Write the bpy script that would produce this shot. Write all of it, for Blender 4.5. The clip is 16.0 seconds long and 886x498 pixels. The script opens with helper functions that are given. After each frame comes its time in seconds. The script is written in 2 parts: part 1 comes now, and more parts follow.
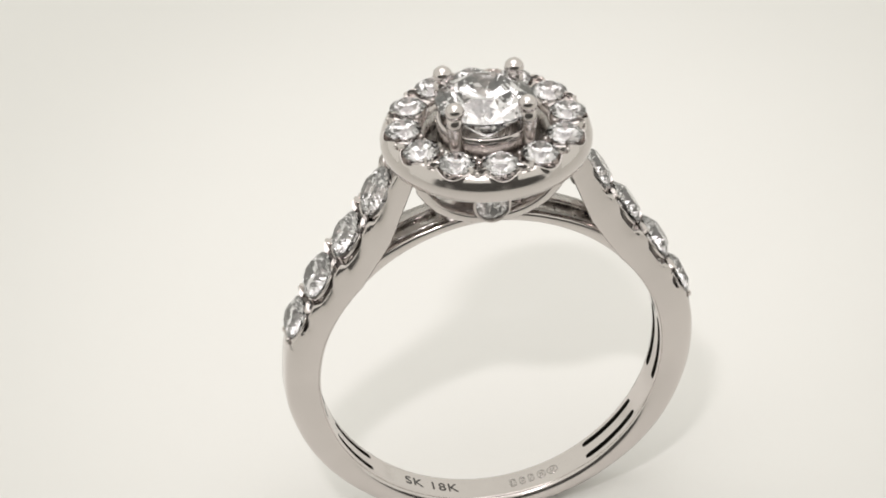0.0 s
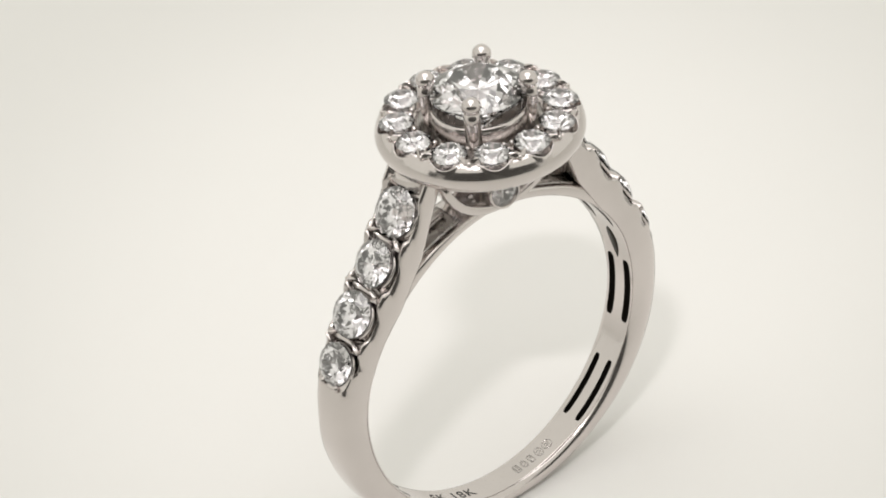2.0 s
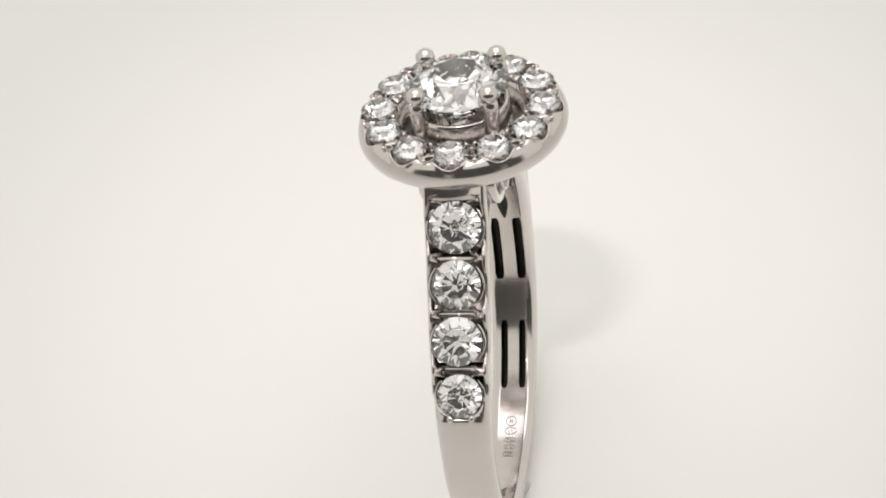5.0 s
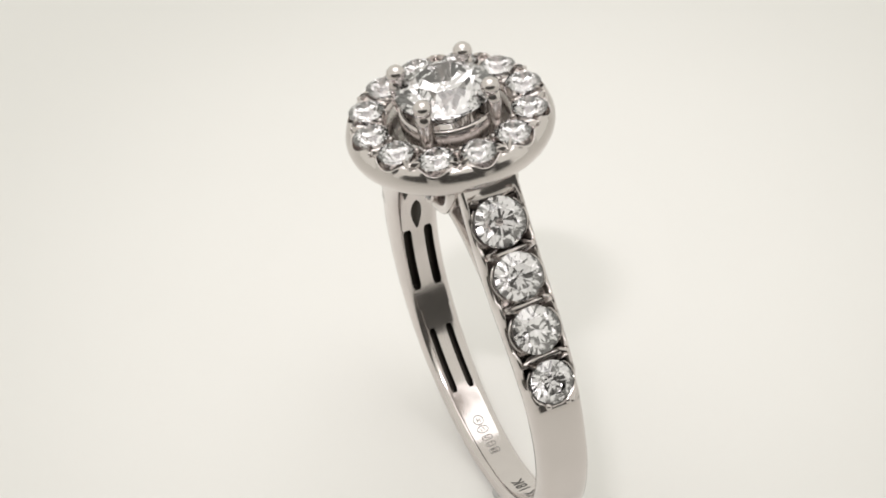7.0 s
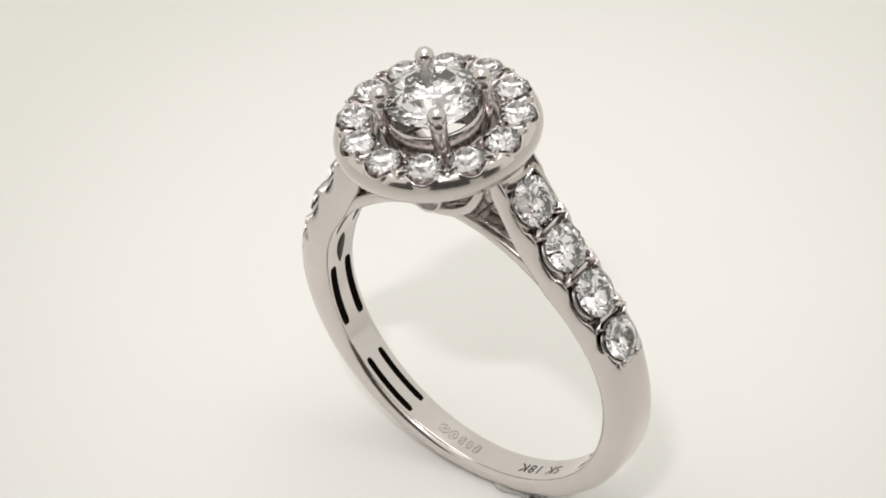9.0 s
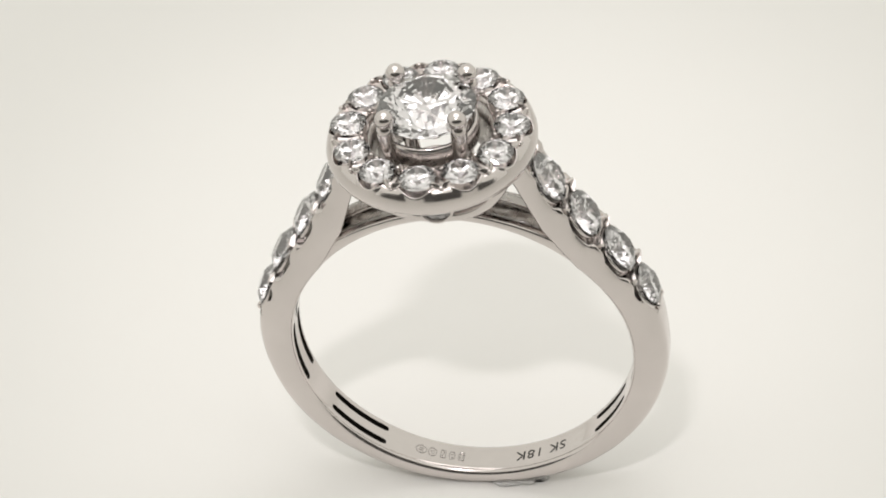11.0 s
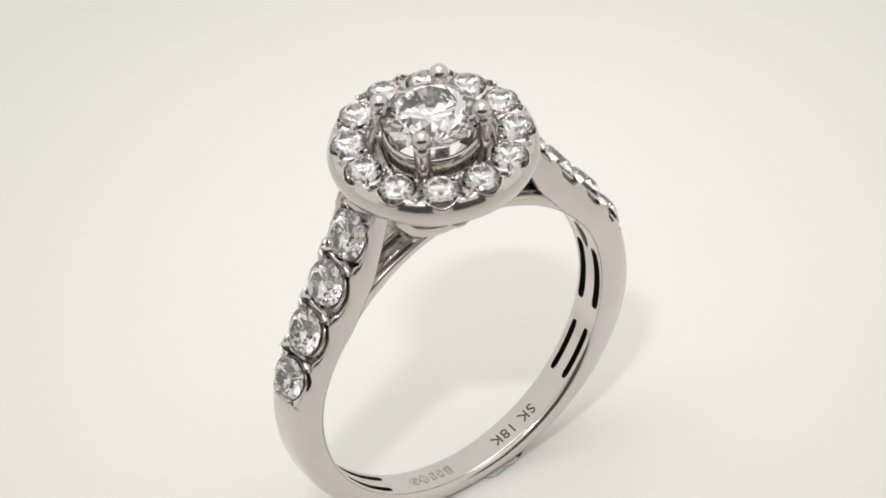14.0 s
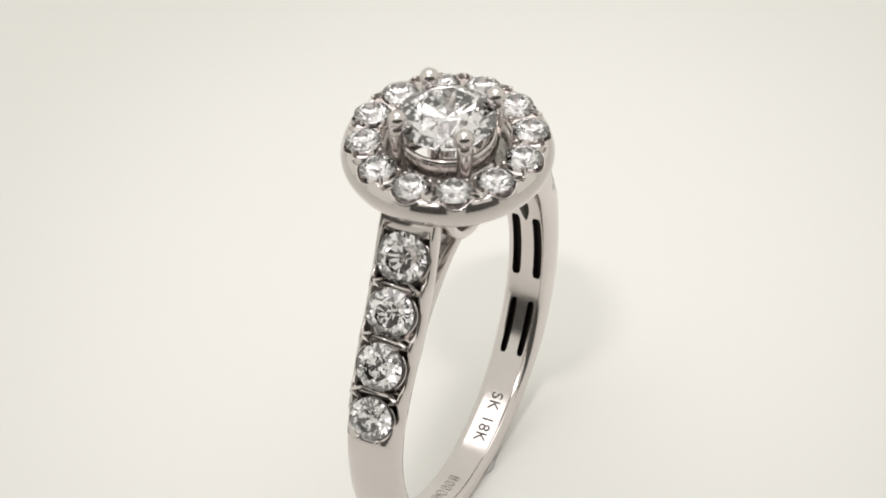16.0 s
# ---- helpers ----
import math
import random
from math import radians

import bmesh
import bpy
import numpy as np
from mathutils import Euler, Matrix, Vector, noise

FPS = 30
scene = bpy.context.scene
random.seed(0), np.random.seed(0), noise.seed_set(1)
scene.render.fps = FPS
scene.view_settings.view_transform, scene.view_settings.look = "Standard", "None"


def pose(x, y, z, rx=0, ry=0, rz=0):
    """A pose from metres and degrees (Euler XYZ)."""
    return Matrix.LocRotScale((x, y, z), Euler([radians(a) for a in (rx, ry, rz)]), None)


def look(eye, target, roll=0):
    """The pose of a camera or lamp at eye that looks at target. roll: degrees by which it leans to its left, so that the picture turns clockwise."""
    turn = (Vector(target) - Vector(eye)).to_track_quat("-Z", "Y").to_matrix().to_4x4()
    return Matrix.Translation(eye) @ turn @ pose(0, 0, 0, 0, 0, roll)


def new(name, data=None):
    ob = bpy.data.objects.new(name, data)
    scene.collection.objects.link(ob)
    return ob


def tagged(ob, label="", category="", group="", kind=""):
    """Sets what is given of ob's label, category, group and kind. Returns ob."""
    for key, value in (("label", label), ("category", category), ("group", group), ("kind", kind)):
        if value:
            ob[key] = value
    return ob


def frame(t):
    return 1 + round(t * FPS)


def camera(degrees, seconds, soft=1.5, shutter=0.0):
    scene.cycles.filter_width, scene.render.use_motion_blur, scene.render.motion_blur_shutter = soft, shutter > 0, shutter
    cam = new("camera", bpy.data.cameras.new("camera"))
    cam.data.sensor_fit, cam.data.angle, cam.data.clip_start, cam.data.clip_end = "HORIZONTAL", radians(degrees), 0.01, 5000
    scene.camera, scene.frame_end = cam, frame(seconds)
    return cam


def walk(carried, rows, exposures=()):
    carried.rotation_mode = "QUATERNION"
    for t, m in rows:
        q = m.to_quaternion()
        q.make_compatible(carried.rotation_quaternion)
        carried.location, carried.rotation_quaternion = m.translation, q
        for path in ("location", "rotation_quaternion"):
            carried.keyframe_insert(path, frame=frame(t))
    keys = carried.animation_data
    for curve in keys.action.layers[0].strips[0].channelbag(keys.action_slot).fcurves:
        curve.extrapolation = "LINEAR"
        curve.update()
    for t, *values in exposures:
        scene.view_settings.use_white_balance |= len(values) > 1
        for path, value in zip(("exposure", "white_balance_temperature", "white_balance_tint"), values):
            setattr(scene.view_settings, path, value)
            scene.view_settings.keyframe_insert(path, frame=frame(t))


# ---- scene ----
# ---- camera: fixed, looking down at a turning ring ----
MM = 0.001
FLOOR = 9.45          # ring centre above the sheet, mm
cam = camera(14.9, 16.0, soft=1.8)
EYE = Matrix(((0.99681, 0.07983, -0.00000, -1.174 * MM), (-0.04925, 0.61496, -0.78702, -129.185 * MM),
              (-0.06283, 0.78451, 0.61693, (107.373 + FLOOR) * MM), (0, 0, 0, 1)))
EYE = Matrix.LocRotScale(EYE.translation, EYE.to_quaternion().normalized(), None)
walk(cam, [(0.0, EYE), (16.0, EYE)])

# ---- light: a bright soft surround, a small key lamp behind the camera, a softbox overhead ----
world = bpy.data.worlds.new("world")
scene.world = world
world.use_nodes = True
world.node_tree.nodes["Background"].inputs[0].default_value = (1.0, 0.982, 0.897, 1)
world.node_tree.nodes["Background"].inputs[1].default_value = 0.83


WARM = (1.0, 0.945, 0.955)


def spot_lamp(name, eye, target, watts):
    data = bpy.data.lights.new(name, "SPOT")
    data.energy, data.color = watts, WARM
    data.spot_size, data.spot_blend, data.shadow_soft_size = radians(9.2), 1.0, 0.007
    new(name, data).matrix_world = look(eye, target)


def disc_lamp(name, eye, target, watts, size):
    data = bpy.data.lights.new(name, "AREA")
    data.energy, data.color = watts, WARM
    data.shape, data.size = "DISK", size
    new(name, data).matrix_world = look(eye, target)


for x in (-0.056, -0.045, -0.034):
    spot_lamp("key_lamp", (x, -0.202, 0.335), (0.0, 0.017, 0.0), 0.45)
disc_lamp("overhead_softbox", (0.0, 0.008, 0.10), (0.0, 0.008, 0.0), 0.024, 0.085)


# ---- materials ----
def material(name):
    m = bpy.data.materials.new(name)
    m.use_nodes = True
    return m, m.node_tree.nodes, m.node_tree.links, m.node_tree.nodes["Principled BSDF"]


def noise_bump(nodes, links, bsdf, scale, strength, distance, detail=3.0):
    co = nodes.new("ShaderNodeTexCoord")
    tex = nodes.new("ShaderNodeTexNoise")
    tex.inputs["Scale"].default_value, tex.inputs["Detail"].default_value = scale, detail
    links.new(co.outputs["Object"], tex.inputs["Vector"])
    bump = nodes.new("ShaderNodeBump")
    bump.inputs["Strength"].default_value, bump.inputs["Distance"].default_value = strength, distance
    links.new(tex.outputs["Fac"], bump.inputs["Height"])
    links.new(bump.outputs["Normal"], bsdf.inputs["Normal"])
    return tex


def metal(name, colour, rough, wear=0.06, uneven=0.25):
    m, nodes, links, b = material(name)
    b.inputs["Base Color"].default_value = (*colour, 1)
    b.inputs["Metallic"].default_value = 1.0
    noise_bump(nodes, links, b, 520, uneven, 0.00005 if uneven < 0.5 else 0.0003, 2.0)
    co = nodes.new("ShaderNodeTexCoord")
    tex = nodes.new("ShaderNodeTexNoise")
    tex.inputs["Scale"].default_value, tex.inputs["Detail"].default_value = 2600, 5
    links.new(co.outputs["Object"], tex.inputs["Vector"])
    ramp = nodes.new("ShaderNodeMapRange")
    ramp.inputs["From Min"].default_value, ramp.inputs["From Max"].default_value = 0.3, 0.75
    ramp.inputs["To Min"].default_value, ramp.inputs["To Max"].default_value = rough, rough + wear
    links.new(tex.outputs["Fac"], ramp.inputs["Value"])
    links.new(ramp.outputs["Result"], b.inputs["Roughness"])
    # faint uneven polish: the colour shifts by a few hundredths in broad patches
    patch = nodes.new("ShaderNodeTexNoise")
    patch.inputs["Scale"].default_value, patch.inputs["Detail"].default_value = 330, 4
    links.new(co.outputs["Object"], patch.inputs["Vector"])
    tone = nodes.new("ShaderNodeMix")
    tone.data_type = "RGBA"
    tone.inputs["A"].default_value = (*(0.88 * c for c in colour), 1)
    tone.inputs["B"].default_value = (*(min(1, 1.10 * c) for c in colour), 1)
    links.new(patch.outputs["Fac"], tone.inputs["Factor"])
    links.new(tone.outputs["Result"], b.inputs["Base Color"])
    return m


GOLD = metal("white_gold", (0.678, 0.634, 0.616), 0.12)
# near-black stands in for the shade inside slots and leaf cuts
DARK = metal("shaded_recess", (0.05, 0.045, 0.039), 0.5)
INNER = metal("cast_interior", (0.50, 0.475, 0.455), 0.18, 0.25, 0.9)
# half as bright as the gold, so the stones above come out darker
SEAT = metal("dull_seat", (0.34, 0.32, 0.305), 0.35)
FAINT = metal("shallow_stamp", (0.50, 0.475, 0.46), 0.25)
STAMP = metal("stamped_mark", (0.10, 0.095, 0.09), 0.4)

DIAMOND, _n, _l, _b = material("diamond")
_b.inputs["Base Color"].default_value = (1, 0.978, 1, 1)
_b.inputs["Roughness"].default_value = 0.0
_b.inputs["IOR"].default_value = 2.417
_b.inputs["Transmission Weight"].default_value = 1.0

PAPER, _n, _l, _b = material("white_sheet")
_b.inputs["Roughness"].default_value = 0.75
_b.inputs["Specular IOR Level"].default_value = 0.2
_t = noise_bump(_n, _l, _b, 2500, 0.05, 0.00004)
_m = _n.new("ShaderNodeMix")
_m.data_type = "RGBA"
_m.inputs["A"].default_value, _m.inputs["B"].default_value = (0.80, 0.795, 0.775, 1), (0.825, 0.82, 0.80, 1)
_t2 = _n.new("ShaderNodeTexNoise")
_t2.inputs["Scale"].default_value = 60
_l.new(_t2.outputs["Fac"], _m.inputs["Factor"])
_l.new(_m.outputs["Result"], _b.inputs["Base Color"])

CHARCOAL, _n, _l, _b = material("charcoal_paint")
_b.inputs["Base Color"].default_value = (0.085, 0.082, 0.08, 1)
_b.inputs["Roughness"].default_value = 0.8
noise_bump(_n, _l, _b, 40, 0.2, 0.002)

PUTTY, _n, _l, _b = material("putty")
_b.inputs["Base Color"].default_value = (0.74, 0.735, 0.72, 1)
_b.inputs["Roughness"].default_value = 0.35
_b.inputs["Transmission Weight"].default_value = 0.2
_b.inputs["IOR"].default_value = 1.25
noise_bump(_n, _l, _b, 1500, 0.3, 0.0001)


# ---- building ----
def part(name, bm, mat, parent, label="", smooth=True):
    """One mesh object from a bmesh in millimetres, under a thing or a part."""
    bmesh.ops.recalc_face_normals(bm, faces=bm.faces)
    mesh = bpy.data.meshes.new(name)
    bmesh.ops.scale(bm, vec=(MM, MM, MM), verts=bm.verts)
    for f in bm.faces:
        f.smooth = smooth
    bm.to_mesh(mesh)
    bm.free()
    mesh.materials.append(mat)
    ob = new(name, mesh)
    ob.parent = parent
    return tagged(ob, label)


def again(ob, name, m, parent, label=""):
    """Another object on ob's mesh, at the pose m in its thing's space (millimetres)."""
    o = new(name, ob.data if isinstance(ob, bpy.types.Object) else ob)
    o.parent = parent
    o.matrix_local = m
    return tagged(o, label)


def at(p, normal=(0, 0, 1), scale=1.0, spin=0.0):
    """A pose with its z along normal, at p in millimetres."""
    q = Vector(normal).to_track_quat("Z", "Y") @ Euler((0, 0, spin)).to_quaternion()
    return Matrix.LocRotScale(Vector(p) * MM, q, (scale,) * 3 if not hasattr(scale, "__len__") else scale)


def revolve(profile, n=96, bm=None, wave=None):
    """A closed profile of (r, z) turned round z."""
    bm = bm or bmesh.new()
    rings = []
    for i in range(n):
        a = 2 * math.pi * i / n
        row = []
        for r, z in profile:
            rr, zz = wave(a, r, z) if wave else (r, z)
            row.append(bm.verts.new((rr * math.cos(a), rr * math.sin(a), zz)))
        rings.append(row)
    k = len(profile)
    for i in range(n):
        a, b = rings[i], rings[(i + 1) % n]
        for j in range(k):
            bm.faces.new((a[j], b[j], b[(j + 1) % k], a[(j + 1) % k]))
    return bm


def tube(points, radius, n=10, bm=None, closed=False, flat=1.0):
    """A round wire along points; radius may be a list."""
    bm = bm or bmesh.new()
    pts = [Vector(p) for p in points]
    rows = []
    side = None
    for i, p in enumerate(pts):
        a = pts[i - 1] if i or closed else p
        b = pts[(i + 1) % len(pts)] if i + 1 < len(pts) or closed else p
        d = (b - a).normalized()
        ref = side if side else (Vector((0, 1, 0)) if abs(d.y) < 0.9 else Vector((1, 0, 0)))
        u = (ref - d * ref.dot(d)).normalized()
        side = u
        v = d.cross(u)
        r = radius[i] if hasattr(radius, "__len__") else radius
        rows.append([bm.verts.new(p + r * (u * math.cos(2 * math.pi * j / n) + flat * v * math.sin(2 * math.pi * j / n))) for j in range(n)])
    m = len(rows)
    for i in range(m if closed else m - 1):
        a, b = rows[i], rows[(i + 1) % m]
        for j in range(n):
            bm.faces.new((a[j], a[(j + 1) % n], b[(j + 1) % n], b[j]))
    if not closed:
        bm.faces.new(rows[0])
        bm.faces.new(rows[-1])
    return bm


def brilliant():
    """A round brilliant cut of radius 1 (mm), girdle at z 0."""
    bm = bmesh.new()
    V = lambda r, deg, z: bm.verts.new((r * math.cos(radians(deg)), r * math.sin(radians(deg)), z))
    T = [V(0.55, 45 * k, 0.33) for k in range(8)]
    S = [V(0.77, 45 * k + 22.5, 0.19) for k in range(8)]
    G = [V(1.0, 22.5 * j, 0.03) for j in range(16)]
    L = [V(1.0, 22.5 * j, -0.02) for j in range(16)]
    P = [V(0.22, 45 * k + 22.5, -0.70) for k in range(8)]
    C = bm.verts.new((0, 0, -0.90))
    bm.faces.new(T)
    for k in range(8):
        n = (k + 1) % 8
        g0, g1, g2 = 2 * k, 2 * k + 1, (2 * k + 2) % 16
        bm.faces.new((T[k], S[k], T[n]))
        bm.faces.new((T[k], S[k - 1], G[g0], S[k]))
        bm.faces.new((S[k], G[g0], G[g1]))
        bm.faces.new((S[k], G[g1], G[g2]))
        bm.faces.new((C, P[k], L[g0], P[k - 1]))
        bm.faces.new((P[k], L[g1], L[g0]))
        bm.faces.new((P[k], L[g2], L[g1]))
    for j in range(16):
        n = (j + 1) % 16
        bm.faces.new((G[j], L[j], L[n], G[n]))
    return bm


def smoothstep(a, b, x):
    t = min(1, max(0, (x - a) / (b - a)))
    return t * t * (3 - 2 * t)


# ---- the sheet ----
bm = bmesh.new()
bmesh.ops.create_grid(bm, x_segments=8, y_segments=8, size=800)
ground = part("ground", bm, PAPER, None, "plain off-white matt paper sheet under the ring")
tagged(ground, category="ground", kind="structure")

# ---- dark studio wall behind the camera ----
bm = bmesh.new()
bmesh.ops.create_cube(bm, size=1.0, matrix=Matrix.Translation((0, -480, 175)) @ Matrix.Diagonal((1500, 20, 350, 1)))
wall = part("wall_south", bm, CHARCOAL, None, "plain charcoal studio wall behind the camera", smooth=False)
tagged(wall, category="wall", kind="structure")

HEAD_LIFT = 0.15

# ---- the ring: the thing, at its base; parts in the ring's own space, centre of the finger hole FLOOR above the base ----
ring = tagged(new("diamond_ring"), "polished white gold halo ring set with round diamonds", "ring")
ring.empty_display_size = 0.003
UP = Matrix.Translation((0, 0, FLOOR * MM))

STONES = ((9.42, 3.51, 1.14), (8.32, 5.87, 1.25), (6.86, 8.08, 1.26), (5.36, 10.31, 1.34))   # x, z, radius
OUTER = ((0, 9.44), (40, 9.58), (70, 9.92), (90, 10.13))       # degrees from the bottom, radius


def arm_stations():
    """(inner x z), (outer x z), half width, slot flags, one side from the bottom to the head."""
    rows = []
    for i in range(0, 91):
        d = 1.0 * i
        r = np.interp(d, [o[0] for o in OUTER], [o[1] for o in OUTER])
        a = radians(d)
        rows.append(((8.5 * math.sin(a), -8.5 * math.cos(a)), (r * math.sin(a), -r * math.cos(a)),
                     np.interp(d, [0, 25, 50, 80, 90], [1.0, 1.05, 1.14, 1.20, 1.22]), d))
    inner = [(8.5 * math.sin(radians(d)), -8.5 * math.cos(radians(d))) for d in range(91, 133)]
    inner += [(np.interp(s, [0, 1], [6.32, 4.9]), np.interp(s, [0, 1], [5.69, 8.0])) for s in np.linspace(0.1, 1, 8)]
    inner += [(np.interp(s, [0, 1], [4.9, 3.3]), np.interp(s, [0, 1], [8.0, 12.4])) for s in np.linspace(0.1, 1, 9)]
    knots = [(0, 10.15, 0.05), (0.12, 10.13, 1.4), (0.24, 9.9, 2.8), (0.40, 9.0, 4.45), (0.58, 7.9, 6.35), (0.78, 6.4, 8.6), (1.0, 4.3, 12.4)]
    m = len(inner)
    for i, p in enumerate(inner):
        s = (i + 1) / m
        out = (np.interp(s, [k[0] for k in knots], [k[1] for k in knots]), np.interp(s, [k[0] for k in knots], [k[2] for k in knots]))
        d = math.degrees(math.atan2(p[0], -p[1])) if i < 42 else 999
        rows.append((p, out, np.interp(s, [0, 0.3, 0.6, 1], [1.22, 1.31, 1.39, 1.46]), d))
    for _ in range(3):      # round the outer curve off
        q = [r[1] for r in rows]
        for j in range(88, len(rows) - 1):
            rows[j] = (rows[j][0], tuple((np.array(q[j - 1]) + 2 * np.array(q[j]) + np.array(q[j + 1])) / 4), *rows[j][2:])
    return rows


def fuller(b, d):
    """One arm is a little thicker below its stones."""
    k = 1 + 0.016 * smoothstep(8, 40, d) * (1 - smoothstep(80, 100, d))
    return -b[0] * k, b[1] * k


def build_shank():
    half = arm_stations()
    rows = [((-a[0], a[1]), fuller(b, d), w, -d) for a, b, w, d in reversed(half[1:])] + half
    bm = bmesh.new()
    slots = []
    grid = []
    for (ix, iz), (ox, oz), w, d in rows:
        i, o = np.array((ix, iz)), np.array((ox, oz))
        depth = o - i
        e = abs(d)
        ease = 0.27 - 0.15 * smoothstep(95, 132, e)      # the inner edges are eased for the finger
        wi = w - ease
        b1, b2 = (0.29, 0.64) if e < 67 else (0.34, 0.80)
        # across the inside, then over the outside
        lo = (35, 59) if d > 0 else (45, 65)
        hi = (74, 99) if d > 0 else (74, 101)
        ends = min((abs(e - q) for q in lo + hi))
        inside = lo[0] <= e <= lo[1] or hi[0] <= e <= hi[1]
        pinch = 0.5 * (b2 - b1) * (0.4 if ends < 0.5 else 0.1 if ends < 1.5 else 0) if inside else 0
        b1, b2 = b1 + pinch, b2 - pinch
        prof = [(y, 0.0) for y in (-wi, -b2, -b1, b1, b2, wi)]
        dep = float(np.linalg.norm(depth))
        plain = [(w - 0.50 * ease, 0.07), (w - 0.1 * ease, 0.20), (w + 0.03, 0.45), (w - 0.01, 0.69), (w - 0.13, 0.87), (w - 0.38, 0.965), (w * 0.40, 1.0)]
        channel = [(w - 0.50 * ease, 0.06), (w - 0.1 * ease, 0.17), (w + 0.03, 0.42), (w + 0.02, 0.80), (w - 0.05, 0.97), (w - 0.18, 0.985), (w - 0.26, 1 - 1.15 / dep)]
        near = min(math.hypot(abs(ox) - x, oz - z) for x, z, r in STONES)
        deep_at = 0.13 + 1.02 * (1 - smoothstep(0.86, 1.12, near))
        dip = 0.17 * (1 - smoothstep(0.55, 1.05, near))
        channel = channel[:4] + [(channel[4][0], 0.97 - dip), (channel[5][0], 0.985 - dip), (channel[6][0], 1 - deep_at / dep)]
        # the channel ends in a round cup under the lowest stone
        reach = math.hypot(abs(ox) - STONES[0][0], oz - STONES[0][1])
        if oz >= STONES[0][1]:
            prof += channel
        elif reach < 1.1:
            cup = math.sqrt(1.21 - reach * reach)
            lip = min(cup + 0.05, w - 0.2)
            prof += plain[:4] + [(w - 0.12, 0.88), (lip, 0.97), (min(cup, w - 0.28), 1 - min(1.15, 0.9 * cup + 0.05) / dep)]
        else:
            prof += plain
        prof += [(-y, h) for y, h in reversed(prof[6:])]
        row = []
        for y, h in prof:
            p = i + depth * h
            row.append(bm.verts.new((p[0], y, p[1])))
        grid.append(row)
        slots.append(inside)
    cuts = {}
    k = len(grid[0])
    for s in range(len(grid) - 1):
        a, b = grid[s], grid[s + 1]
        for j in range(k):
            n = (j + 1) % k
            if slots[s] and slots[s + 1] and j in (1, 3):
                quad = [a[j], a[n], b[n], b[j]]
                d = rows[s][3]
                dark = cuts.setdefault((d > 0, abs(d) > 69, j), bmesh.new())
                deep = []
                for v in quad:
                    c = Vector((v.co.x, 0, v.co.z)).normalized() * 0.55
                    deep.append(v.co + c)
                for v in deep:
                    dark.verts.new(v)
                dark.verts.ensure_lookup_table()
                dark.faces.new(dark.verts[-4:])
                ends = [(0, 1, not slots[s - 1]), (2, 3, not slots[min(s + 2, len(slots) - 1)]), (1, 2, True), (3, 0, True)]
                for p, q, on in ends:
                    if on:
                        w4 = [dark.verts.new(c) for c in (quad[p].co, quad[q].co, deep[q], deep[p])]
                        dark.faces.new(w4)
                continue
            bm.faces.new((a[j], a[n], b[n], b[j]))
    bm.faces.new(grid[0])
    bm.faces.new(grid[-1])
    for dark in cuts.values():
        bmesh.ops.remove_doubles(dark, verts=dark.verts, dist=0.001)
    return bm, list(cuts.values())


bm, cuts = build_shank()
shank = part("shank", bm, GOLD, ring, "polished white gold band with flaring shoulders")
shank.matrix_local = UP
# slot floors and walls: the darkness of the hollow is given by colour
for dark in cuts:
    part("slot", dark, DARK, shank, "slot inside the band, coloured dark for its shade")


def arch_rows():
    rows = []
    for d in range(-48, 49, 2):
        a = radians(d)
        rows.append((a, 8.5, 8.5 + np.interp(abs(d), [0, 20, 36, 48], [0.52, 0.50, 0.62, 0.9]), np.interp(abs(d), [0, 30, 48], [1.08, 1.24, 1.28])))
    return rows


bm = bmesh.new()
grid = []
for a, r0, r1, w in arch_rows():
    prof = [(-w + 0.1, r0), (w - 0.1, r0), (w, r0 + 0.1), (w, r1 - 0.1), (w - 0.1, r1), (-w + 0.1, r1), (-w, r1 - 0.1), (-w, r0 + 0.1)]
    grid.append([bm.verts.new((r * math.sin(a), y, r * math.cos(a))) for y, r in prof])
for a, b in zip(grid, grid[1:]):
    for j in range(8):
        bm.faces.new((a[j], a[(j + 1) % 8], b[(j + 1) % 8], b[j]))
bm.faces.new(grid[0])
bm.faces.new(grid[-1])
arch = part("arch", bm, GOLD, ring, "slim white gold arch closing the finger hole")
arch.matrix_local = UP

# leaf-shaped cuts at the shoulders of the arch, hollow shade put into their colour
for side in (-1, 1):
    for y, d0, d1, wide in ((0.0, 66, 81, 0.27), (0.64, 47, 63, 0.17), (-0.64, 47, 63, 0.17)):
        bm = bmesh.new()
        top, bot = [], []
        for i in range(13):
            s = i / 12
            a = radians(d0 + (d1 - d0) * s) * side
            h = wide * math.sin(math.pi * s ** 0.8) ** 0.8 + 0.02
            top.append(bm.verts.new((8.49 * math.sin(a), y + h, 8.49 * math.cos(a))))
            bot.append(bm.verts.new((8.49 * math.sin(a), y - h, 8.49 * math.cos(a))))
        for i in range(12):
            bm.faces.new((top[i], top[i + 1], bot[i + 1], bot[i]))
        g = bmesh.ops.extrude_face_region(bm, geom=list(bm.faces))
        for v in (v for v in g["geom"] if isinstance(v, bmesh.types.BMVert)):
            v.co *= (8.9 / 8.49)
        part("leaf_cut", bm, DARK, shank, "leaf-shaped cut, coloured dark for its shade")

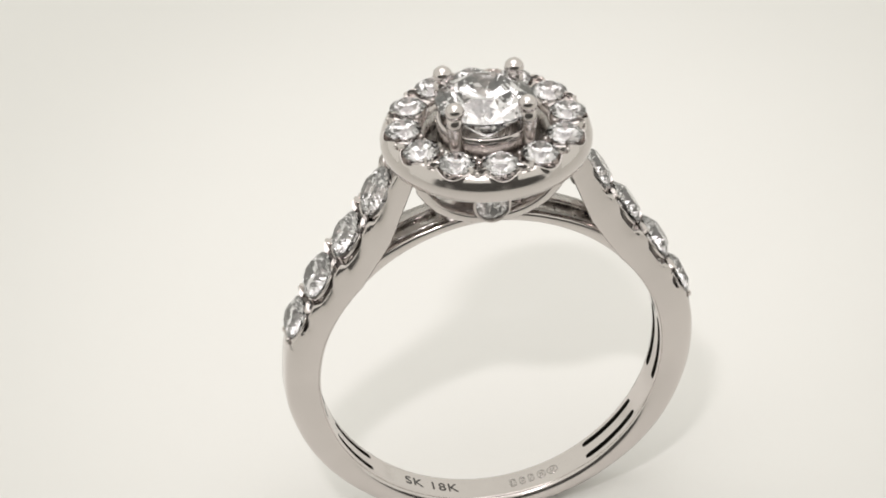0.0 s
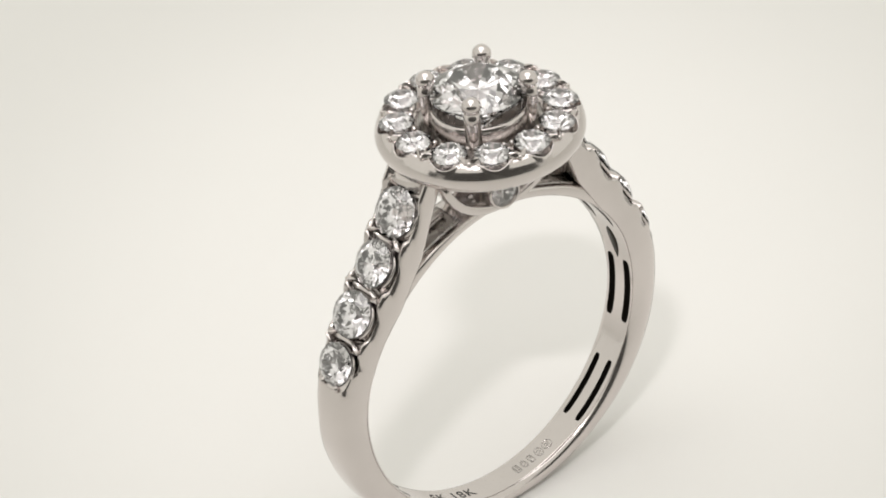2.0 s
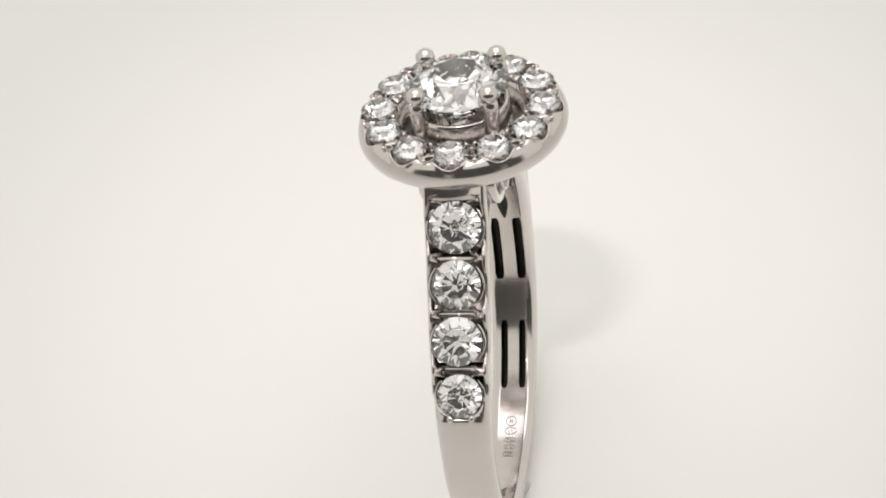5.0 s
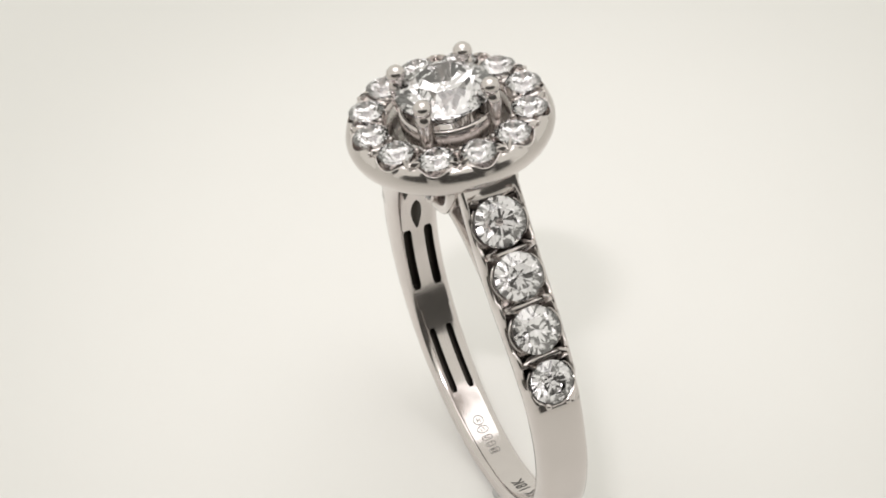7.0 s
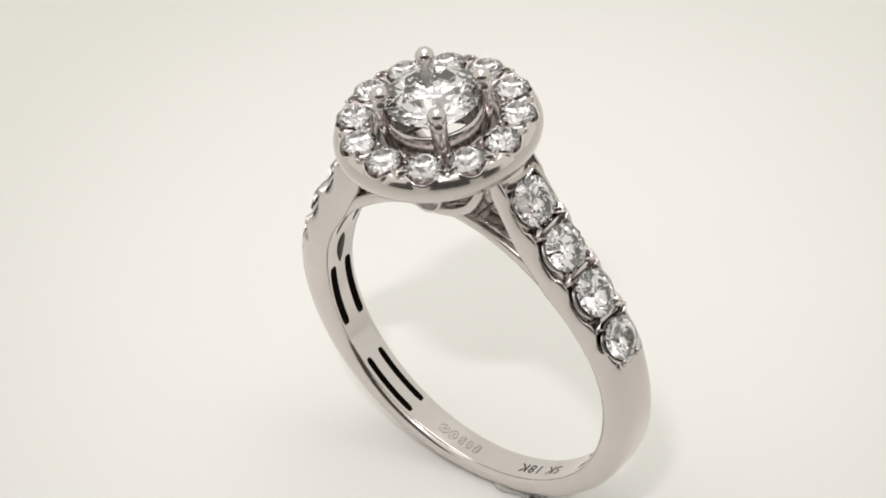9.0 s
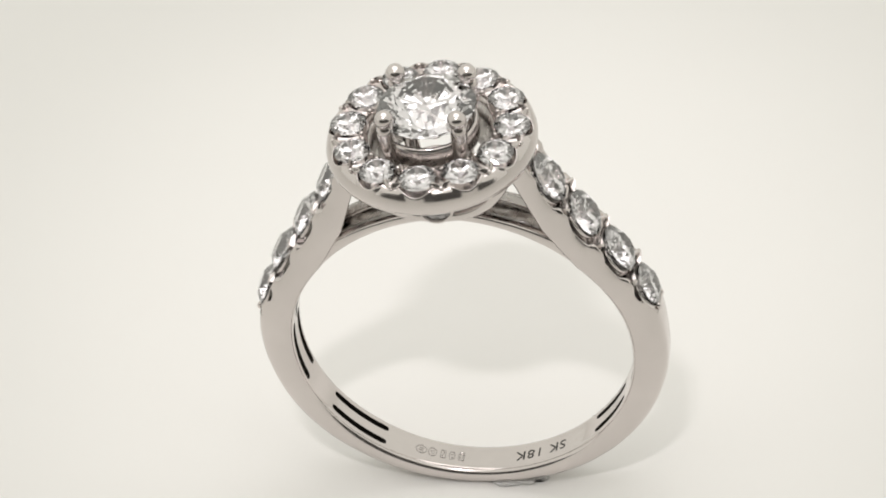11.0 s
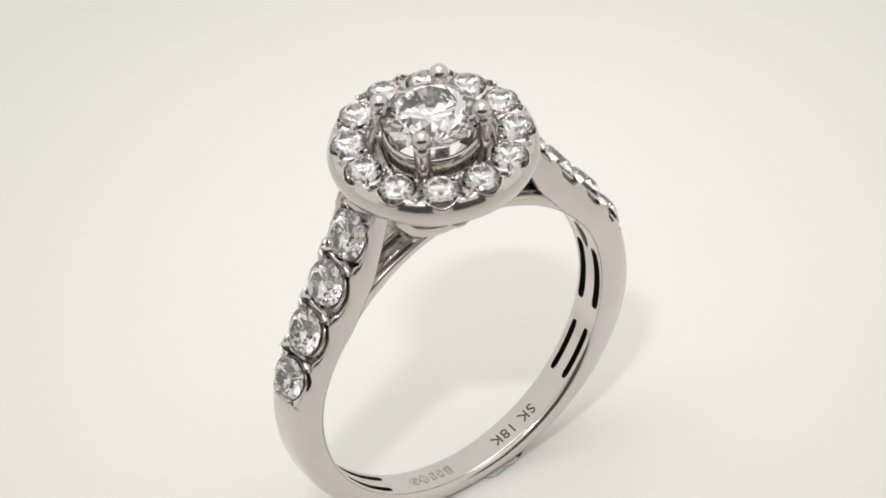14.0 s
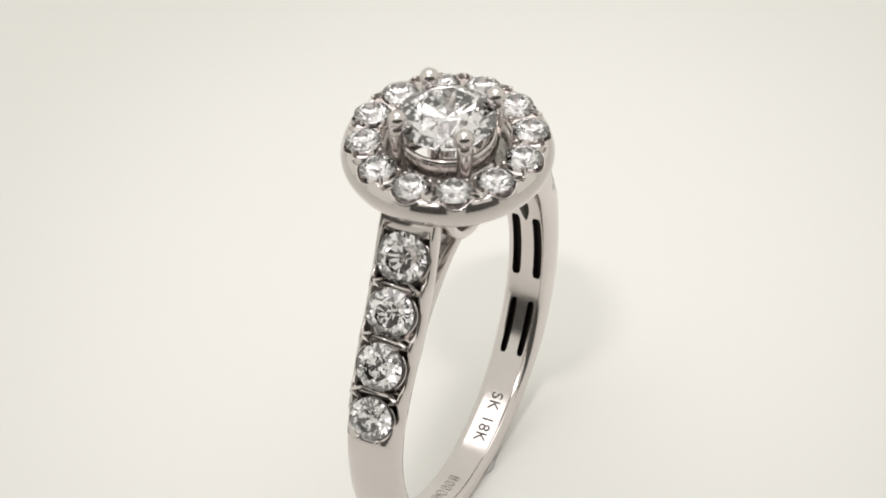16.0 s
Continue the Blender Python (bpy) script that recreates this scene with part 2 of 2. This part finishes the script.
gems = []
for _ in range(6):
    mesh = bpy.data.meshes.new("diamond")
    bm = brilliant()
    for v in bm.verts:
        if v.co.z < -0.1 or 0.1 < v.co.z < 0.3:
            v.co += Vector((random.uniform(-1, 1), random.uniform(-1, 1), random.uniform(-1, 1))) * 0.018
    bmesh.ops.triangulate(bm, faces=[f for f in bm.faces if len(f.verts) == 4])
    bmesh.ops.recalc_face_normals(bm, faces=bm.faces)
    bmesh.ops.scale(bm, vec=(MM, MM, MM), verts=bm.verts)
    bm.to_mesh(mesh)
    bm.free()
    mesh.materials.append(DIAMOND)
    gems.append(mesh)


def bead_mesh(name):
    bm = bmesh.new()
    bmesh.ops.create_uvsphere(bm, u_segments=12, v_segments=8, radius=1.0)
    mesh = bpy.data.meshes.new(name)
    bmesh.ops.scale(bm, vec=(MM, MM, MM), verts=bm.verts)
    for f in bm.faces:
        f.smooth = True
    bm.to_mesh(mesh)
    bm.free()
    mesh.materials.append(GOLD)
    return mesh


bead = bead_mesh("bead")
# a bright-cut claw: broad at its root, a faceted ridge running to a point along +x
wedge_mesh = bpy.data.meshes.new("claw")
wedge_mesh.from_pydata([Vector(v) * MM for v in ((-1, -0.9, -0.8), (-1, 0.9, -0.8), (-0.95, 0.55, 0.45), (-0.95, -0.55, 0.45), (-0.6, 0, 0.85),
                                                 (0.25, 0.55, -0.3), (0.25, -0.55, -0.3), (0.3, 0, 0.6), (1.0, 0, 0.05), (0.8, 0, -0.7))], [],
                       [(0, 3, 2, 1), (2, 3, 4), (1, 2, 5), (0, 6, 3), (3, 6, 7), (3, 7, 4), (4, 7, 2), (2, 7, 5), (5, 7, 8), (7, 6, 8), (6, 9, 8), (5, 8, 9), (1, 5, 9), (0, 9, 6), (0, 1, 9)])
wedge_mesh.materials.append(GOLD)

# shoulder stones with their collars and claws
collar = bmesh.new()
tube([(1.06 * math.cos(t), 1.06 * math.sin(t), -0.16) for t in np.linspace(-0.75, 0.75, 15)],
     [0.02 + 0.05 * math.sin(math.pi * k / 14) ** 0.5 for k in range(15)], 8, collar)
collar_ob = None
seat_ob = None
for side in (-1, 1):
    for i, (x, z, r) in enumerate(STONES):
        nx, nz = (0.907, 0.42) if i == 0 else (0.85, 0.527)
        p = Vector((side * x, 0, z)) + Vector((side * nx, 0, nz)) * (0.08 if i == 0 else -0.02)
        gap = r
        r *= 0.94
        nrm = (side * nx, 0, nz)
        tip = (side * nx + random.uniform(-0.05, 0.05), random.uniform(-0.06, 0.06), nz)
        again(random.choice(gems), "diamond", at(p, tip, r, spin=random.uniform(0, 0.7)), shank, "round brilliant-cut shoulder diamond")
        # a grey cup added beneath each shoulder stone to darken it
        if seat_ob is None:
            seat_ob = part("seat", revolve([(0.94, -0.16), (0.62, -0.62), (0.12, -1.02), (0.12, -1.08), (0.68, -0.68), (0.99, -0.20)], 32), SEAT, shank, "dull grey seat added under a stone to darken it")
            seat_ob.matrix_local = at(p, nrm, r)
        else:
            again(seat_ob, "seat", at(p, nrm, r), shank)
        if collar_ob is None:
            collar_ob = part("lip", collar, GOLD, shank)
            collar_ob.matrix_local = at(p, nrm, r)
        else:
            again(collar_ob, "lip", at(p, nrm, r), shank)
        again(collar_ob, "lip", at(p, nrm, r, spin=math.pi), shank)
        tang = Vector((-side * nz, 0, nx))
        for y in (-1, 1):
            for k in (-0.17, 0.16):
                q = p + tang * (gap + 0.02 + k) + Vector((0, y * (0.84 + random.uniform(-0.05, 0.05)), 0)) + Vector(nrm) * (random.uniform(-0.03, 0.03) - 0.06)
                inward = math.pi - math.copysign(0.4, k) if y * side > 0 else math.copysign(0.4, k)
                again(wedge_mesh, "claw", at(q, nrm, (0.36 + random.uniform(-0.05, 0.05), 0.19, 0.24), spin=inward + random.uniform(-0.15, 0.15)), shank)
            if i == 0:
                q = p - tang * (r + 0.02) + Vector((0, y * 0.5, 0))
                again(bead, "claw", at(q, nrm, (0.16, 0.2, 0.14)), shank)

# ---- halo head ----
HEAD = UP @ pose(0.03 * MM, 0.014 * MM, 14.0 * MM, -0.99, -0.78, -0.47) @ Matrix.Translation((0, 0, (HEAD_LIFT - 14) * MM))
HALO_R, CUP_R = 3.94, 0.92       # the circle of small stones, and the cups cut for them


def halo_plate():
    """A domed ring with twelve round cups cut into its top and out through the shoulder of its rim."""
    dome = ((2.98, 12.98), (3.08, 13.14), (3.25, 13.22), (4.45, 13.32), (4.62, 13.30), (4.76, 13.22), (4.90, 13.03), (4.995, 12.81), (5.045, 12.60))
    radii = np.concatenate((np.linspace(2.98, 4.64, 40), np.linspace(4.67, 5.045, 16)))
    tops = np.interp(radii, [p[0] for p in dome], [p[1] for p in dome])
    for _ in range(3):
        tops[1:-1] = (tops[:-2] + 2 * tops[1:-1] + tops[2:]) / 4
    under = ((5.04, 12.42), (4.985, 12.22), (4.89, 12.03), (4.72, 11.87), (4.48, 11.77), (4.2, 11.69), (3.3, 11.72), (3.0, 11.95), (2.96, 12.5))
    n = 600
    verts, faces = [], []
    for i in range(n):
        a = 2 * math.pi * i / n
        off = (a + math.pi / 12) % (math.pi / 6) - math.pi / 12
        for r, z in zip(radii, tops):
            d = math.hypot(r * math.cos(off) - HALO_R - 0.03, r * math.sin(off))
            z += 0.07 * math.exp(-((d - CUP_R - 0.035) / 0.05) ** 2)      # a rolled lip round each cup
            floor = 12.50 + 0.58 * (d / CUP_R) ** 4
            k = 1 - smoothstep(CUP_R - 0.09, CUP_R + 0.01, d)
            verts.append((r * math.cos(a), r * math.sin(a), z + (min(floor, z) - z) * k))
        for r, z in under:
            verts.append((r * math.cos(a), r * math.sin(a), z))
    k = len(radii) + len(under)
    for i in range(n):
        p, q = i * k, (i + 1) % n * k
        for j in range(k):
            m = (j + 1) % k
            faces.append((p + j, q + j, q + m, p + m))
    mesh = bpy.data.meshes.new("halo")
    mesh.from_pydata(verts, [], faces)
    bm = bmesh.new()
    bm.from_mesh(mesh)
    bpy.data.meshes.remove(mesh)
    return bm


halo = part("halo", halo_plate(), GOLD, ring, "round white gold halo plate with scalloped cups and a rolled rim")
halo.matrix_local = HEAD
for k in range(12):
    a = 2 * math.pi * k / 12
    c = Vector((HALO_R * math.cos(a), HALO_R * math.sin(a), 13.47 + random.uniform(-0.03, 0.03)))
    lean = (0.06 * math.cos(a) + random.uniform(-0.04, 0.04), 0.06 * math.sin(a) + random.uniform(-0.04, 0.04), 1)
    again(random.choice(gems), "diamond", at(c, lean, 0.87, spin=random.uniform(0, 0.7)), halo, "small round halo diamond")
part("skirt", revolve([(2.98, 13.02), (3.06, 12.9), (3.0, 12.1), (2.8, 11.4), (2.55, 10.9), (2.45, 10.95), (2.68, 11.45), (2.86, 12.1)]), INNER, halo, "inner wall of the halo")
for k in range(12):
    b = 2 * math.pi * (k + 0.5) / 12
    for r, off, s in ((4.50, 0.048, 0.20), (4.50, -0.048, 0.20), (3.26, 0.065, 0.15), (3.26, -0.065, 0.15)):
        jit = random.uniform(-0.02, 0.02)
        p = ((r + jit) * math.cos(b + off), (r + jit) * math.sin(b + off), 13.44 if r > 4 else 13.34)
        if r > 4:      # a split claw, each half pointing to its stone
            again(wedge_mesh, "claw", at(p, (0, 0, 1), (0.27, 0.17, 0.22), spin=b + math.copysign(math.pi / 2 + 0.7, off)), halo)
            if off > 0:
                again(bead, "bead", at((4.64 * math.cos(b), 4.64 * math.sin(b), 13.36), (0, 0, 1), 0.13), halo)
        else:
            again(bead, "bead", at(p, (0, 0, 1), (s * 1.1, s * 0.85, s), spin=b), halo)

# ---- basket with the centre stone ----
bm = revolve([(2.12, 13.76), (2.22, 13.82), (2.33, 13.74), (2.35, 13.4), (2.33, 12.85), (2.24, 12.55), (2.12, 12.52), (2.06, 12.9), (2.06, 13.4)])
basket = part("basket", bm, GOLD, ring, "open four-claw basket of white gold")
basket.matrix_local = HEAD
revolve_low = revolve([(1.72 + 0.2 * math.cos(t), 10.4 + 0.25 * math.sin(t)) for t in np.linspace(0, 2 * math.pi, 12, endpoint=False)])
part("lower_hoop", revolve_low, GOLD, basket)
again(random.choice(gems), "diamond", at((0, 0, 14.55), (0, 0, 1), 2.36, spin=0.2), basket, "large round brilliant-cut centre diamond")
for sx in (-1, 1):
    for sy in (-1, 1):
        bm = tube([(sx * 1.15, sy * 1.15, 9.6), (sx * 1.38, sy * 1.38, 11.5), (sx * 1.64, sy * 1.64, 13.2), (sx * 1.76, sy * 1.76, 14.4), (sx * 1.72, sy * 1.72, 15.05)],
                  [0.36, 0.38, 0.41, 0.40, 0.36], 14)
        claw = part("claw", bm, GOLD, basket, "round-tipped claw")
        again(bead, "claw_tip", Matrix.Translation((sx * 1.72 * MM, sy * 1.72 * MM, 15.12 * MM)) @ Matrix.Diagonal((0.48, 0.48, 0.48, 1)), claw)

# ---- gallery under the halo ----
gallery = None
for sy in (-1, 1):
    bm = bmesh.new()
    xs = (3.75, 3.6, 3.2, 2.73, 2.2, 1.7, 1.1, 0.5, 0.0)
    zs = (11.7, 11.0, 10.4, 9.85, 9.48, 9.22, 9.02, 8.93, 8.9)
    pts = [(x, z) for x, z in zip(xs, zs)] + [(-x, z) for x, z in reversed(list(zip(xs[:-1], zs[:-1])))]
    rows = []
    for i, (x, z) in enumerate(pts):
        a, b = Vector((*pts[max(i - 1, 0)], 0)), Vector((*pts[min(i + 1, len(pts) - 1)], 0))
        d = (b - a).normalized()
        n = Vector((d.y, 0, -d.x))
        p = Vector((x, sy * (1.32 + 0.12 * abs(x) / 3.7), z))
        rows.append([bm.verts.new(p + n * u + Vector((0, v, 0))) for u, v in ((0.0, 0.3), (0.0, -0.3), (0.08, -0.38), (0.36, -0.38), (0.44, -0.3), (0.44, 0.3), (0.36, 0.38), (0.08, 0.38))])
    for a, b in zip(rows, rows[1:]):
        for j in range(8):
            bm.faces.new((a[j], a[(j + 1) % 8], b[(j + 1) % 8], b[j]))
    bm.faces.new(rows[0])
    bm.faces.new(rows[-1])
    if gallery is None:
        gallery = part("gallery", bm, GOLD, ring, "curved white gold cradle under the halo")
        gallery.matrix_local = UP
    else:
        part("strap", bm, GOLD, gallery)
    bz = part("bezel", revolve([(0.76, -0.5), (0.88, -0.5), (0.95, -0.4), (0.95, 0.05), (0.9, 0.13), (0.82, 0.1), (0.76, 0.0)], 40), GOLD, gallery, "small round bezel")
    bz.matrix_local = at((0, sy * 1.62, 9.86), (0, sy, 0.12), 0.98)
    again(random.choice(gems), "diamond", at((0, sy * 1.64, 9.86), (0, sy, 0.12), 0.78), gallery, "small round diamond facing sideways")

# rough cast top of the arch, seen through the openings beside the cradle
for side in (-1, 1):
    bm = bmesh.new()
    grid = []
    for d in np.linspace(14, 38, 25):
        a = radians(d) * side
        row = []
        for y in np.linspace(-0.86, 0.86, 13):
            n = 0.06 * noise.noise(Vector((d * 0.45, y * 2.5, side * 3))) + 0.04 * noise.noise(Vector((d * 1.3, y * 6, side)))
            r = 8.5 + np.interp(d, [0, 20, 36, 48], [0.52, 0.50, 0.62, 0.9]) + 0.07 + n
            row.append(bm.verts.new((r * math.sin(a), y, r * math.cos(a))))
        grid.append(row)
    for a, b in zip(grid, grid[1:]):
        for j in range(12):
            bm.faces.new((a[j], a[j + 1], b[j + 1], b[j]))
    g = bmesh.ops.extrude_face_region(bm, geom=list(bm.faces))
    for v in (v for v in g["geom"] if isinstance(v, bmesh.types.BMVert)):
        v.co *= 0.98
    part("cast_top", bm, INNER, arch, "dull grey rough cast top of the arch")
    part("rail", tube([(9.12 * math.sin(radians(d) * side), 0.0, 9.12 * math.cos(radians(d) * side) + 0.1) for d in np.linspace(16, 34, 10)], 0.13, 8), GOLD, arch)

# ---- stamps inside the band ----
def stamp(text, deg, size, parent):
    curve = bpy.data.curves.new("stamp", "FONT")
    curve.body, curve.size, curve.align_x, curve.align_y = text, size, "CENTER", "CENTER"
    curve.offset, curve.space_character = 0.004 * size, 1.13
    tmp = new("stamp_source", curve)
    bpy.context.view_layer.update()
    src = bpy.data.meshes.new_from_object(tmp.evaluated_get(bpy.context.evaluated_depsgraph_get()))
    bpy.data.objects.remove(tmp)
    bm = bmesh.new()
    bm.from_mesh(src)
    bmesh.ops.subdivide_edges(bm, edges=bm.edges, cuts=1)
    for v in bm.verts:
        a = radians(deg) + v.co.x / 8.5
        y = v.co.y
        v.co = Vector((8.488 * math.sin(a), y, -8.488 * math.cos(a)))
    return part("stamped_text", bm, STAMP, parent, "stamped carat mark")


stamp("SK 18K", -21.0, 0.86, shank)


def cartouche(deg, half_w, half_h, corners, strokes):
    """A shallow outline struck into the band, with a few worn strokes inside it."""
    def on_band(u, v):
        a = radians(deg) + u / 8.5
        return (8.493 * math.sin(a), v, -8.493 * math.cos(a))

    loop = []
    for t in np.linspace(0, 2 * math.pi, 28, endpoint=False):
        c, q = math.cos(t), math.sin(t)
        k = (abs(c) ** corners + abs(q) ** corners) ** (-1 / corners)
        loop.append(on_band(half_w * c * k, half_h * q * k))
    mark = part("hallmark", tube(loop, 0.026, 6, closed=True), FAINT, shank, "worn hallmark in a struck outline")
    for u0, v0, u1, v1 in strokes:
        part("stroke", tube([on_band(u0 * half_w, v0 * half_h), on_band((u0 + u1) / 2 * half_w, (v0 + v1) / 2 * half_h), on_band(u1 * half_w, v1 * half_h)], 0.024, 6), FAINT, mark)


cartouche(8.0, 0.15, 0.27, 6, ((-0.5, -0.6, -0.5, 0.6), (0.4, -0.6, 0.4, 0.6)))
cartouche(11.3, 0.14, 0.25, 3, ((-0.4, 0.5, 0.4, 0.5), (-0.4, -0.4, 0.4, -0.1)))
cartouche(14.4, 0.13, 0.26, 6, ((-0.4, -0.6, 0.4, 0.6),))
cartouche(18.2, 0.21, 0.29, 2, ((-0.5, 0.2, 0.3, 0.4), (-0.4, -0.4, 0.5, -0.1)))
cartouche(22.2, 0.28, 0.26, 2, ((-0.5, -0.3, 0.4, -0.3), (-0.4, 0.3, 0.5, 0.2), (0, -0.3, 0, 0.3)))

# ---- lump of putty under the band ----
bm = bmesh.new()
bmesh.ops.create_icosphere(bm, subdivisions=4, radius=1.0)
for v in bm.verts:
    d = v.co.normalized()
    k = 1 + 0.45 * noise.noise(d * 1.6) + 0.2 * noise.noise(d * 5)
    v.co = Vector((d.x * 1.85 * k, d.y * 0.9 * k, max(-0.02, d.z * 0.24 * k)))
putty = part("putty", bm, PUTTY, None, "small crumpled lump of greyish clear putty holding the ring upright")
tagged(putty, category="putty")


# ---- the turn of ring and putty ----
WOBBLE_T = (0, 1.5, 3.5, 6.3, 7.5, 9, 11.5, 12.5, 13.5, 14, 14.5, 16)
WOBBLE_X = (0.020, -0.007, 0.038, -0.006, 0.060, -0.010, -0.046, 0.035, -0.16, -0.15, -0.037, 0.046)
WOBBLE_Y = (-0.139, 0.046, 0.152, -0.001, -0.081, 0.022, -0.171, -0.082, -0.001, 0.017, 0.035, 0.221)


def turn(t):
    slip = np.interp(t, (0, 2, 4, 6.3, 7.5, 9, 11.5, 13.5, 16), (0, -0.05, -0.09, -0.36, -0.30, 0.08, 0.28, 0.13, 0))
    return radians(14.6608 * t + slip)


def ring_pose(t):
    a = turn(t)
    o = Matrix.Rotation(a, 4, "Z") @ Vector((0.6275, -0.6067, 0))
    o += Vector((np.interp(t, WOBBLE_T, WOBBLE_X), np.interp(t, WOBBLE_T, WOBBLE_Y), FLOOR))
    m = Matrix.Translation(o * MM) @ Matrix.Rotation(a + 0.1305, 4, "Z") @ Matrix.Rotation(-0.0515, 4, "X") @ Matrix.Rotation(0.0538, 4, "Y")
    return m @ Matrix.Translation((0, 0, -FLOOR * MM))


def motions():
    times = [0.5 * i for i in range(33)]
    walk(ring, [(t, ring_pose(t)) for t in times])
    walk(putty, [(t, Matrix.Translation(ring_pose(t) @ Vector((-1.1 * MM, -0.1 * MM, 0))) @ Matrix.Rotation(turn(t), 4, "Z")) for t in times])


motions()
